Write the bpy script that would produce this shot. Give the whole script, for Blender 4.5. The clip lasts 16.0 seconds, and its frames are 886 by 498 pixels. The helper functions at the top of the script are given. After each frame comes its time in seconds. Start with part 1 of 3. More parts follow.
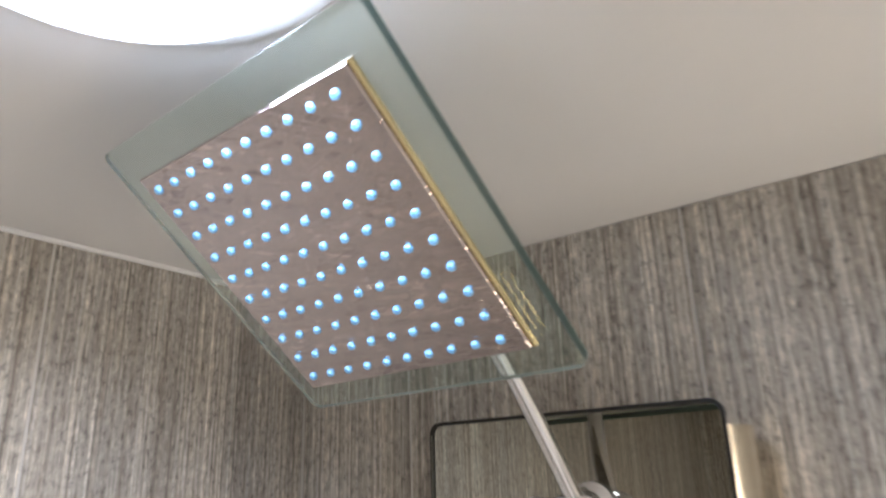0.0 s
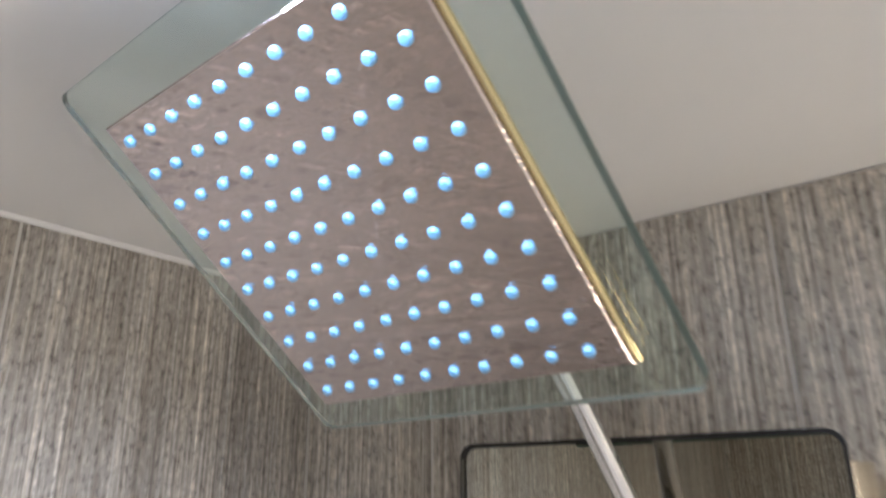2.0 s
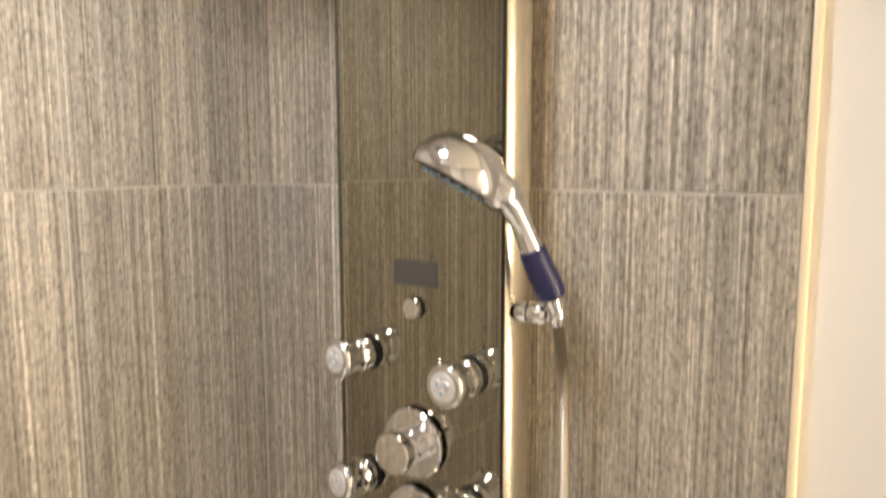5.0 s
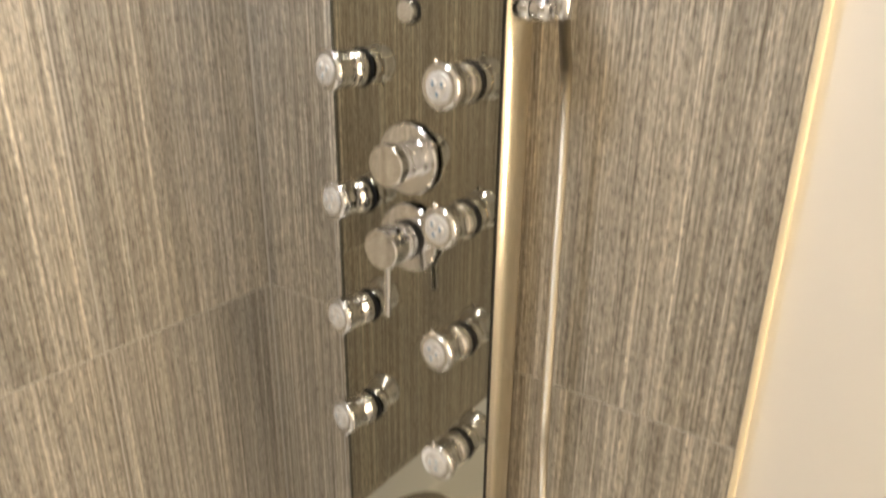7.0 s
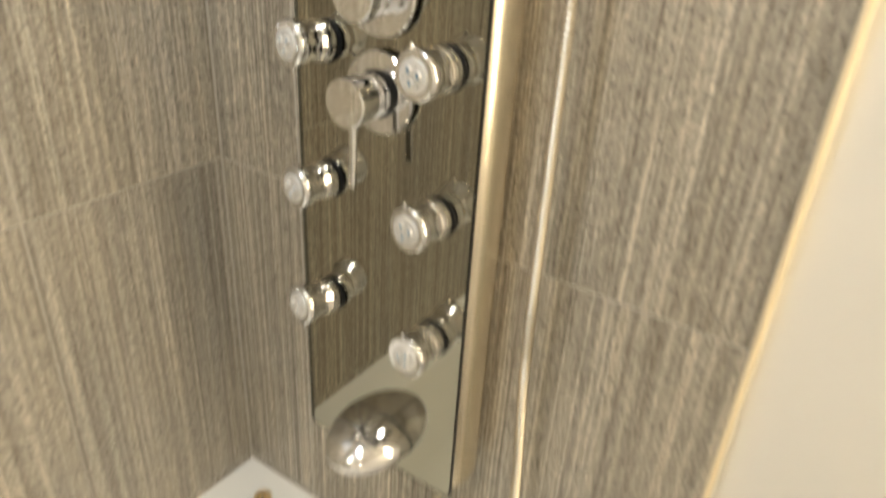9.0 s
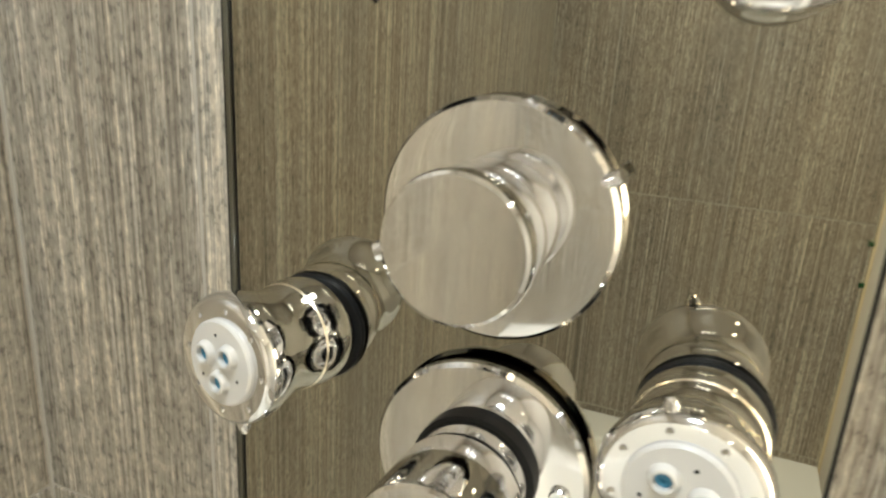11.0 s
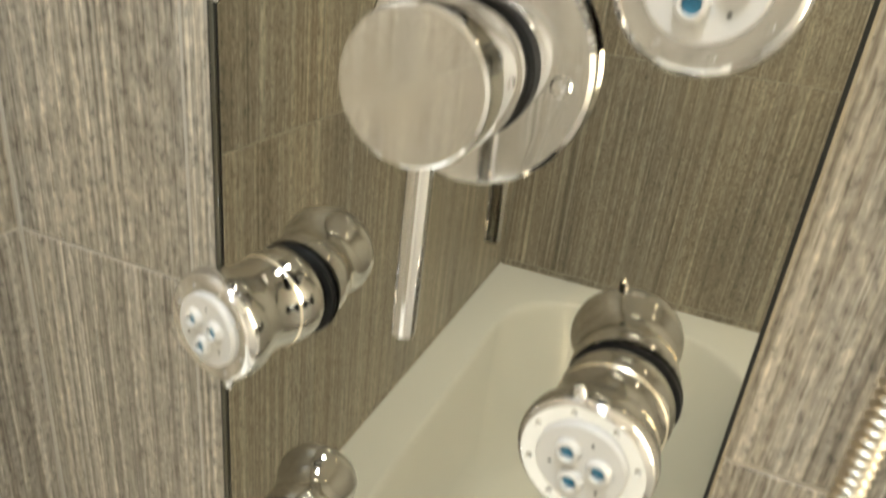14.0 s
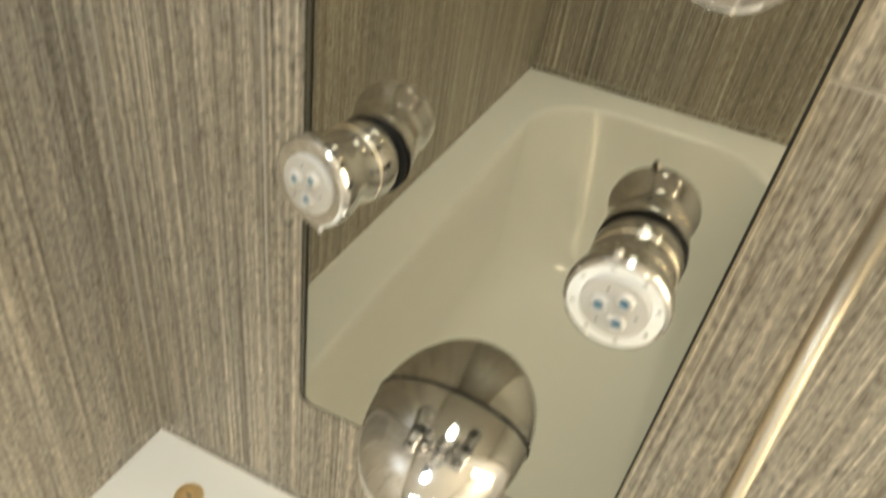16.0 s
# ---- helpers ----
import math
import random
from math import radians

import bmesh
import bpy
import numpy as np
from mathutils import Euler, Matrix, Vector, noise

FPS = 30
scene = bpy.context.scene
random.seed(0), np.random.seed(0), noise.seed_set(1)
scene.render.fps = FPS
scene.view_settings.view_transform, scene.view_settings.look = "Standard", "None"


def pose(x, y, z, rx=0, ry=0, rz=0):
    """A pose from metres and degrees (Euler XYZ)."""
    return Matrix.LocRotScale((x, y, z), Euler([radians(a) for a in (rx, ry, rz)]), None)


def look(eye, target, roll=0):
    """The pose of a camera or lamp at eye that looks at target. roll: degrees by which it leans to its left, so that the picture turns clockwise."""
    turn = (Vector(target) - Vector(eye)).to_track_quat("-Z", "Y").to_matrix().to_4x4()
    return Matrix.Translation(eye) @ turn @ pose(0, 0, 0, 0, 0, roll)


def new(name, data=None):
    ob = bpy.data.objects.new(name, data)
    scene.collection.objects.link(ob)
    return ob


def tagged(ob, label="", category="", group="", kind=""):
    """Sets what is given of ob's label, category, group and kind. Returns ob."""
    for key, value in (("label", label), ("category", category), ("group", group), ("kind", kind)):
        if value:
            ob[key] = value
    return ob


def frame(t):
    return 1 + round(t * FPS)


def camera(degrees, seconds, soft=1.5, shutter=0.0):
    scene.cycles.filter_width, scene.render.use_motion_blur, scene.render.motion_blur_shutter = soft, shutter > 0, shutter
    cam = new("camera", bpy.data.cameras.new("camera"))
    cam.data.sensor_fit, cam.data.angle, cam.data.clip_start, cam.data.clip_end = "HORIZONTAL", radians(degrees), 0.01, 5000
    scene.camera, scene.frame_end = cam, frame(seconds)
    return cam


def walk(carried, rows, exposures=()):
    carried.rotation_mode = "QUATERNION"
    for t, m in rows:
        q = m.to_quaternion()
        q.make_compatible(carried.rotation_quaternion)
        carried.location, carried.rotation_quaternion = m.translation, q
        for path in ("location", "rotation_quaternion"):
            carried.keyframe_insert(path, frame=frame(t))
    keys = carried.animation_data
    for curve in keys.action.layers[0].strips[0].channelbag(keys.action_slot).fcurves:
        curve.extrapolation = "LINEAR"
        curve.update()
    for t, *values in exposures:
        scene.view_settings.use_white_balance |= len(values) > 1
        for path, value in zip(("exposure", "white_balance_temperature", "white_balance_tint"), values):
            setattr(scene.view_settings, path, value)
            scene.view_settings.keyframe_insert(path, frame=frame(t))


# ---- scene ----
cam = camera(64.8, 16.0, 2.35, 0.9)
# seconds, x, y, z, pitch, roll, yaw
PATH = [
    (0.0, 0.630, -0.564, 2.036, 18.561, 1.709, 37.326),
    (0.5, 0.571, -0.520, 2.055, 19.351, 0.630, 37.123),
    (1.0, 0.533, -0.497, 2.071, 19.943, -0.139, 37.362),
    (1.5, 0.537, -0.490, 2.068, 19.342, -0.287, 37.415),
    (2.0, 0.554, -0.504, 2.058, 18.627, 0.489, 37.148),
    (2.5, 0.614, -0.536, 2.021, 16.173, 1.076, 37.029),
    (3.0, 0.701, -0.584, 1.966, 13.005, 0.572, 39.739),
    (3.5, 0.790, -0.623, 1.907, 8.035, -0.925, 37.715),
    (4.0, 0.847, -0.683, 1.822, 2.393, -1.107, 36.350),
    (4.2, 0.860, -0.698, 1.800, 0.628, -0.630, 35.882),
    (6.3, 0.883, -0.751, 1.675, -16.012, -0.219, 35.416),
    (6.5, 0.885, -0.742, 1.651, -16.750, -0.374, 35.423),
    (7.0, 0.876, -0.730, 1.617, -21.024, -0.721, 35.374),
    (7.5, 0.875, -0.734, 1.587, -26.290, -1.366, 34.819),
    (8.0, 0.868, -0.718, 1.542, -30.161, -2.567, 34.404),
    (8.5, 0.848, -0.698, 1.531, -30.647, -3.133, 33.899),
    (9.0, 0.818, -0.643, 1.524, -28.482, -3.229, 34.408),
    (9.5, 0.661, -0.530, 1.538, -19.819, -3.769, 27.333),
    (9.7, 0.605, -0.474, 1.529, -17.426, -3.823, 25.109),
    (11.8, 0.437, -0.303, 1.446, -17.981, -3.703, 22.292),
    (12.0, 0.437, -0.300, 1.435, -18.673, -4.418, 21.865),
    (12.5, 0.433, -0.308, 1.431, -19.518, -4.770, 22.132),
    (13.0, 0.451, -0.311, 1.420, -19.925, -4.885, 21.952),
    (13.5, 0.464, -0.320, 1.391, -22.718, -5.075, 22.800),
    (14.0, 0.459, -0.333, 1.364, -24.848, -5.990, 22.699),
    (14.5, 0.459, -0.340, 1.337, -27.330, -7.115, 23.174),
    (15.0, 0.457, -0.352, 1.301, -29.836, -7.996, 23.790),
    (15.5, 0.458, -0.372, 1.270, -33.112, -8.083, 24.152),
    (16.0, 0.453, -0.393, 1.244, -37.364, -7.734, 24.636),
]
# seconds, stops, kelvin, tint
EXPOSE = [(0, -0.3, 5250, 14), (0.5, -0.35, 5200, 14), (1.5, -0.3, 5000, 14), (2.5, -0.2, 5450, 14), (3.5, -0.15, 6000, 13), (4.2, -0.18, 6350, 14), (6.3, -0.16, 6500, 12), (9.0, -0.02, 6350, 5), (9.7, 0.03, 6300, 3), (12.0, 0.26, 5850, 1), (14.0, 0.34, 6050, 2), (16.0, 0.2, 6350, 1)]
walk(cam, [(t, pose(x, y, z, 90 + p, r, h)) for t, x, y, z, p, r, h in PATH], EXPOSE)
# ---- light ----
CEIL, RIM, WIDE, LONG = 2.2536, 0.508, 0.772, 1.600   # ceiling, bath rim, tiled width, bath length
ROOM_X, TILE_T = 1.62, 0.009
world = bpy.data.worlds.new("room_dark")
world.use_nodes = True
world.node_tree.nodes["Background"].inputs[0].default_value = (0.9, 0.85, 0.78, 1)
world.node_tree.nodes["Background"].inputs[1].default_value = 0.02
scene.world = world
# x, y, radius of the lit disc, watts, colour
LAMPS = [(0.415, -0.478, 0.088, 4.8, (0.98, 0.985, 1.0)), (0.29, -1.28, 0.028, 1.3, (1.0, 0.96, 0.90)), (0.42, -1.28, 0.028, 1.3, (1.0, 0.96, 0.90)), (0.55, -1.28, 0.028, 1.3, (1.0, 0.96, 0.90)), (1.15, -1.15, 0.040, 3.6, (1.0, 0.86, 0.66))]
WALL_LIGHT = (1.32, 1.55, 0.90, 25.0, (1.0, 0.79, 0.52))   # x, middle height, length, radiance, colour


# ---- materials ----
def shader(name, base=(0.8, 0.8, 0.8), rough=0.5, metal=0.0, spec=0.5):
    m = bpy.data.materials.new(name)
    m.use_nodes = True
    b = m.node_tree.nodes["Principled BSDF"]
    b.inputs["Base Color"].default_value = (*base, 1)
    b.inputs["Roughness"].default_value = rough
    b.inputs["Metallic"].default_value = metal
    b.inputs["Specular IOR Level"].default_value = spec
    return m, m.node_tree, b


def link(nt, a, b):
    nt.links.new(a, b)


def noise_node(nt, vec, scale, detail=4.0, rough=0.55):
    n = nt.nodes.new("ShaderNodeTexNoise")
    n.inputs["Scale"].default_value = scale
    n.inputs["Detail"].default_value = detail
    n.inputs["Roughness"].default_value = rough
    link(nt, vec, n.inputs["Vector"])
    return n.outputs["Fac"]


def ramp(nt, fac, stops):
    r = nt.nodes.new("ShaderNodeValToRGB")
    e = r.color_ramp.elements
    while len(e) < len(stops):
        e.new(0.5)
    for k, (p, c) in zip(e, stops):
        k.position, k.color = p, (*c, 1)
    link(nt, fac, r.inputs["Fac"])
    return r.outputs["Color"]


def mix(nt, fac, a, b, how="MIX"):
    n = nt.nodes.new("ShaderNodeMix")
    n.data_type, n.blend_type = "RGBA", how
    for value, slot in ((fac, n.inputs[0]), (a, n.inputs[6]), (b, n.inputs[7])):
        if isinstance(value, (int, float)):
            slot.default_value = value
        elif isinstance(value, tuple):
            slot.default_value = (*value, 1)
        else:
            link(nt, value, slot)
    return n.outputs[2]


def bump(nt, b, fac, strength, dist=0.001):
    n = nt.nodes.new("ShaderNodeBump")
    n.inputs["Strength"].default_value = strength
    n.inputs["Distance"].default_value = dist
    link(nt, fac, n.inputs["Height"])
    link(nt, n.outputs["Normal"], b.inputs["Normal"])


def coords(nt, stretch=(1, 1, 1), spin=True):
    g = nt.nodes.new("ShaderNodeNewGeometry")
    v = g.outputs["Position"]
    if spin:
        o = nt.nodes.new("ShaderNodeObjectInfo")
        s = nt.nodes.new("ShaderNodeVectorMath")
        s.operation = "MULTIPLY_ADD"
        c = nt.nodes.new("ShaderNodeCombineXYZ")
        for k in range(3):
            link(nt, o.outputs["Random"], c.inputs[k])
        s.inputs[1].default_value = (37, 23, 11)
        link(nt, c.outputs[0], s.inputs[0])
        link(nt, v, s.inputs[2])
        v = s.outputs[0]
    m = nt.nodes.new("ShaderNodeVectorMath")
    m.operation = "MULTIPLY"
    m.inputs[1].default_value = stretch
    link(nt, v, m.inputs[0])
    return m.outputs[0]


def tile_material():
    """Grey-brown porcelain with pale and dark drawn lines, broken dashes and a mottled ground."""
    m, nt, b = shader("streaked_porcelain", rough=0.45)
    lines = noise_node(nt, coords(nt, (310, 310, 1.5)), 1.0, 2.0, 0.5)
    pale = noise_node(nt, coords(nt, (205, 205, 1.2)), 1.0, 1.0, 0.5)
    dash = noise_node(nt, coords(nt, (390, 390, 40)), 1.0, 2.0, 0.6)
    fleck = noise_node(nt, coords(nt, (235, 235, 140)), 1.0, 2.0, 0.6)
    mid = noise_node(nt, coords(nt, (48, 48, 1.3)), 1.0, 3.0, 0.55)
    broad = noise_node(nt, coords(nt, (7, 7, 1.6)), 1.0, 2.0, 0.5)
    c = ramp(nt, lines, [(0.35, (0.245, 0.222, 0.188)), (0.43, (0.352, 0.326, 0.280)), (0.56, (0.385, 0.358, 0.310)), (0.65, (0.50, 0.475, 0.425))])
    d = ramp(nt, pale, [(0.30, (0.74, 0.72, 0.69)), (0.38, (0.97, 0.965, 0.96)), (0.585, (1.0, 1.0, 1.0)), (0.625, (1.42, 1.41, 1.38))])
    c = mix(nt, 0.8, c, d, "MULTIPLY")
    d = ramp(nt, dash, [(0.33, (0.46, 0.43, 0.39)), (0.41, (0.95, 0.94, 0.92)), (0.58, (1.02, 1.02, 1.02)), (0.66, (1.42, 1.40, 1.37))])
    c = mix(nt, 0.75, c, d, "MULTIPLY")
    d = ramp(nt, fleck, [(0.33, (0.40, 0.40, 0.41)), (0.41, (0.88, 0.875, 0.87)), (0.56, (1.02, 1.02, 1.02)), (0.66, (1.36, 1.35, 1.33))])
    c = mix(nt, 0.7, c, d, "MULTIPLY")
    d = ramp(nt, mid, [(0.33, (0.76, 0.74, 0.71)), (0.5, (1.0, 0.985, 0.965)), (0.67, (1.18, 1.17, 1.15))])
    c = mix(nt, 0.6, c, d, "MULTIPLY")
    d = ramp(nt, broad, [(0.33, (0.90, 0.905, 0.92)), (0.5, (1.0, 0.99, 0.975)), (0.67, (1.09, 1.07, 1.03))])
    c = mix(nt, 1.0, c, d, "MULTIPLY")
    link(nt, c, b.inputs["Base Color"])
    bump(nt, b, lines, 0.5, 0.0010)
    return m


def plaster_material(name, base, rough=0.75):
    m, nt, b = shader(name, rough=rough)
    v = coords(nt, (1, 1, 1), False)
    big = noise_node(nt, v, 2.3, 3.0)
    fine = noise_node(nt, v, 260.0, 2.0)
    link(nt, ramp(nt, big, [(0.3, tuple(k * 0.95 for k in base)), (0.7, base)]), b.inputs["Base Color"])
    bump(nt, b, fine, 0.12, 0.0006)
    return m


def chrome_material(name, base=(0.76, 0.76, 0.77), rough=0.04, smudge=0.10):
    m, nt, b = shader(name, base, rough, 1.0)
    v = coords(nt, (1, 1, 1), False)
    n = noise_node(nt, v, 55.0, 4.0)
    r = nt.nodes.new("ShaderNodeMapRange")
    r.inputs["From Min"].default_value, r.inputs["From Max"].default_value = 0.45, 0.75
    r.inputs["To Min"].default_value, r.inputs["To Max"].default_value = rough, rough + smudge
    link(nt, n, r.inputs["Value"])
    link(nt, r.outputs[0], b.inputs["Roughness"])
    return m


TILE = tile_material()
GROUT = plaster_material("grey_grout", (0.56, 0.53, 0.47), 0.9)
PAINT = plaster_material("cream_paint", (0.79, 0.77, 0.735))
CEILING = plaster_material("ceiling_paint", (0.78, 0.76, 0.73))
FLOOR = plaster_material("floor_stone", (0.30, 0.27, 0.23), 0.5)
CHROME = chrome_material("polished_chrome")
STEEL = chrome_material("polished_steel_face", (0.54, 0.475, 0.455), 0.045, 0.05)


def wrinkles(m):
    """Fine creases of a protective film, drawn out along the plate's width."""
    nt = m.node_tree
    n = noise_node(nt, coords(nt, (0.42, 1.5, 1.5), False), 125.0, 2.0, 0.5)
    fold = nt.nodes.new("ShaderNodeMath")
    fold.operation = "SUBTRACT"
    fold.inputs[1].default_value = 0.5
    link(nt, n, fold.inputs[0])
    ridge = nt.nodes.new("ShaderNodeMath")
    ridge.operation = "ABSOLUTE"
    link(nt, fold.outputs[0], ridge.inputs[0])
    crest = nt.nodes.new("ShaderNodeMapRange")
    crest.inputs["From Min"].default_value, crest.inputs["From Max"].default_value = 0.0, 0.07
    crest.inputs["To Min"].default_value, crest.inputs["To Max"].default_value = 1.0, 0.0
    link(nt, ridge.outputs[0], crest.inputs["Value"])
    bump(nt, nt.nodes["Principled BSDF"], crest.outputs[0], 0.28, 0.0007)


wrinkles(STEEL)
MIRROR = chrome_material("bronze_mirror", (0.338, 0.322, 0.268), 0.012, 0.02)
ALU = shader("satin_aluminium", (0.92, 0.84, 0.68), 0.25, 1.0)[0]
HOSE = chrome_material("hose_chrome", (0.55, 0.51, 0.43), 0.42, 0.04)
GILT = chrome_material("gilt_edge", (0.72, 0.61, 0.34), 0.12, 0.08)
BRASS = chrome_material("worn_brass", (0.86, 0.66, 0.36), 0.48, 0.1)
DARK_EDGE = shader("dark_glass_edge", (0.018, 0.017, 0.014), 0.5, 0.0, 0.25)[0]
# flat colour standing in for the reflection of the glass edge
EDGE_REFLECTION = shader("painted_edge_reflection", (0.10, 0.095, 0.07), 0.15, 0.0, 0.5)[0]
RUBBER = shader("black_rubber", (0.010, 0.010, 0.010), 0.5, 0.0, 0.2)[0]
ENAMEL = shader("white_enamel", (0.84, 0.83, 0.79), 0.12)[0]
WHITE_PLASTIC = shader("white_plastic", (0.66, 0.645, 0.62), 0.35)[0]
BLUE_RUBBER = shader("blue_silicone", (0.06, 0.25, 0.42), 0.4)[0]
NOZZLE_BLUE = shader("pale_blue_silicone", (0.20, 0.42, 0.66), 0.35)[0]
NAVY = shader("navy_plastic", (0.012, 0.014, 0.075), 0.35)[0]
SCREEN = shader("grey_display", (0.072, 0.069, 0.066), 0.25)[0]
TRIM = shader("cream_trim", (0.86, 0.74, 0.52), 0.3)[0]
HOLE = shader("dark_hole", (0.02, 0.02, 0.02), 0.6)[0]
GREEN = shader("green_plastic", (0.01, 0.09, 0.02), 0.4)[0]


def glow(name, colour, strength):
    m = bpy.data.materials.new(name)
    m.use_nodes = True
    b = m.node_tree.nodes["Principled BSDF"]
    b.inputs["Emission Color"].default_value = (*colour, 1)
    b.inputs["Emission Strength"].default_value = strength
    return m


def glass_material():
    m, nt, b = shader("green_tinted_glass", (0.82, 0.91, 0.875), 0.012)
    b.inputs["Transmission Weight"].default_value = 1.0
    b.inputs["IOR"].default_value = 1.5
    return m


def ground_edge_material():
    m, nt, b = shader("ground_glass_edge", (0.115, 0.185, 0.165), 0.3)
    b.inputs["Transmission Weight"].default_value = 0.6
    b.inputs["IOR"].default_value = 1.5
    return m


GLASS = glass_material()
GROUND = ground_edge_material()


# ---- shapes ----
def mesh_of(name, bm, mat, smooth=None):
    me = bpy.data.meshes.new(name)
    bm.normal_update()
    bm.to_mesh(me)
    bm.free()
    me.materials.append(mat)
    if smooth is not None:
        me.shade_smooth()
        me.set_sharp_from_angle(angle=radians(smooth))
    return me


def part(name, bm, mat, parent=None, label="", at=None, smooth=35):
    ob = new(name, mesh_of(name, bm, mat, smooth))
    ob.parent = parent
    if at is not None:
        ob.matrix_basis = at
    if label:
        tagged(ob, label)
    return ob


def box(lo, hi, bevel=0.0, seg=2):
    bm = bmesh.new()
    bmesh.ops.create_cube(bm, size=1.0)
    for v in bm.verts:
        for k in range(3):
            v.co[k] = lo[k] if v.co[k] < 0 else hi[k]
    if bevel:
        bmesh.ops.bevel(bm, geom=bm.edges[:], offset=bevel, segments=seg, affect="EDGES", profile=0.5)
    return bm


def lathe(profile, n=40, bm=None, m=None):
    """Turns (radius, height) pairs about the z axis; pieces with radius 0 close it."""
    bm = bm or bmesh.new()
    m = m or Matrix.Identity(4)
    rings = []
    for r, h in profile:
        if r < 1e-6:
            rings.append([bm.verts.new(m @ Vector((0, 0, h)))])
        else:
            rings.append([bm.verts.new(m @ Vector((r * math.cos(6.283185 * k / n), r * math.sin(6.283185 * k / n), h))) for k in range(n)])
    for a, b in zip(rings, rings[1:]):
        for k in range(n):
            j = (k + 1) % n
            if len(a) == 1 and len(b) == 1:
                continue
            if len(a) == 1:
                bm.faces.new((a[0], b[k], b[j]))
            elif len(b) == 1:
                bm.faces.new((a[k], b[0], a[j]))
            else:
                bm.faces.new((a[k], b[k], b[j], a[j]))
    bmesh.ops.recalc_face_normals(bm, faces=bm.faces)
    return bm


def tube(points, radius, n=12, steps=8, cap=True):
    """A round tube along a smooth line through the points."""
    pts = [Vector(p) for p in points]
    line = []
    for i in range(len(pts) - 1):
        a, b, c, d = pts[max(i - 1, 0)], pts[i], pts[i + 1], pts[min(i + 2, len(pts) - 1)]
        for k in range(steps):
            u = k / steps
            line.append(0.5 * (2 * b + (c - a) * u + (2 * a - 5 * b + 4 * c - d) * u * u + (3 * b - a - 3 * c + d) * u ** 3))
    line.append(pts[-1])
    bm = bmesh.new()
    side = Vector((1, 0.13, 0.07))
    rings = []
    for i, p in enumerate(line):
        way = (line[min(i + 1, len(line) - 1)] - line[max(i - 1, 0)]).normalized()
        side = (side - way * side.dot(way)).normalized()
        up = way.cross(side)
        r = radius[min(i, len(radius) - 1)] if isinstance(radius, list) else radius
        rings.append([bm.verts.new(p + r * (side * math.cos(6.283185 * k / n) + up * math.sin(6.283185 * k / n))) for k in range(n)])
    for a, b in zip(rings, rings[1:]):
        for k in range(n):
            bm.faces.new((a[k], a[(k + 1) % n], b[(k + 1) % n], b[k]))
    if cap:
        bm.faces.new(rings[0][::-1])
        bm.faces.new(rings[-1])
    bmesh.ops.recalc_face_normals(bm, faces=bm.faces)
    return bm


def anchor(name, m, label, category, group="", kind=""):
    ob = new(name)
    ob.empty_display_size = 0.02
    ob.matrix_basis = m
    return tagged(ob, label, category, group, kind)


def setting(name, bm, mat, label, category):
    return tagged(part(name, bm, mat), label, category, "", "structure")


# out of the wall: local z points at the room (-y), local y up
OUT = Matrix(((1, 0, 0, 0), (0, 0, -1, 0), (0, 1, 0, 0), (0, 0, 0, 1)))


# ---- the bathroom's shell ----
wall_back = setting("wall_back", box((-0.12, TILE_T, 0), (ROOM_X + 0.1, 0.12, CEIL)), PAINT, "cream painted wall tiled beside the bath", "wall")
wall_left = setting("wall_left", box((-0.12, -2.3, 0), (-TILE_T, TILE_T, CEIL)), GROUT, "wall tiled with grey-brown streaked porcelain", "wall")
wall_far = setting("wall_far", box((-0.12, -LONG - 0.12, 0), (ROOM_X + 0.1, -LONG - TILE_T, CEIL)), PAINT, "end wall tiled with streaked grey-brown porcelain above the bath", "wall")
wall_right = setting("wall_right", box((ROOM_X, -LONG - TILE_T, 0), (ROOM_X + 0.1, TILE_T, CEIL)), PAINT, "plain cream painted wall", "wall")
floor = setting("floor", box((-0.12, -2.3, -0.1), (ROOM_X + 0.1, 0.12, 0)), FLOOR, "grey-brown stone floor", "floor")
ceiling = setting("ceiling", box((-0.12, -2.3, CEIL), (ROOM_X + 0.1, 0.12, CEIL + 0.1)), CEILING, "flat matt off-white painted ceiling", "ceiling")
setting("grout_back", box((-TILE_T, 0.0013, 0.0), (WIDE, TILE_T, CEIL)), GROUT, "grey grout bed behind the tiles", "grout")
setting("grout_left", box((-TILE_T, -LONG, 0.0), (-0.0013, 0.0013, CEIL)), GROUT, "grey grout bed behind the tiles", "grout")
setting("grout_far", box((-TILE_T, -LONG - TILE_T, 0.0), (WIDE, -LONG - 0.0013, CEIL)), GROUT, "grey grout bed behind the tiles", "grout")

for x, y, r, watt, colour in LAMPS:
    downlight = anchor("downlight", pose(x, y, CEIL), "round white ceiling downlight with an opal diffuser, lit", "ceiling light", "downlights")
    part("trim_ring", lathe([(r - 0.001, -0.001), (r - 0.001, -0.004), (r + 0.004, -0.006), (r + 0.014, -0.005), (r + 0.018, -0.001), (r + 0.018, 0.0)], 48), WHITE_PLASTIC, downlight)
    deep = 0.024 if r > 0.05 else 0.004
    part("diffuser", lathe([(r, -0.002), (r * 0.985, -deep * 0.45), (r * 0.90, -deep * 0.8), (r * 0.7, -deep * 0.95), (0, -deep)], 48), glow("lamp_glow", colour, 16.0 if r > 0.05 else 75.0), downlight, "glowing opal diffuser")
    data = bpy.data.lights.new("downlight_beam", "AREA")
    data.shape, data.size, data.energy, data.color = "DISK", 1.9 * r, watt, colour
    data.spread = radians(166 if r > 0.05 else 96)
    new("downlight_beam", data).matrix_basis = pose(x, y, CEIL - deep - 0.004)

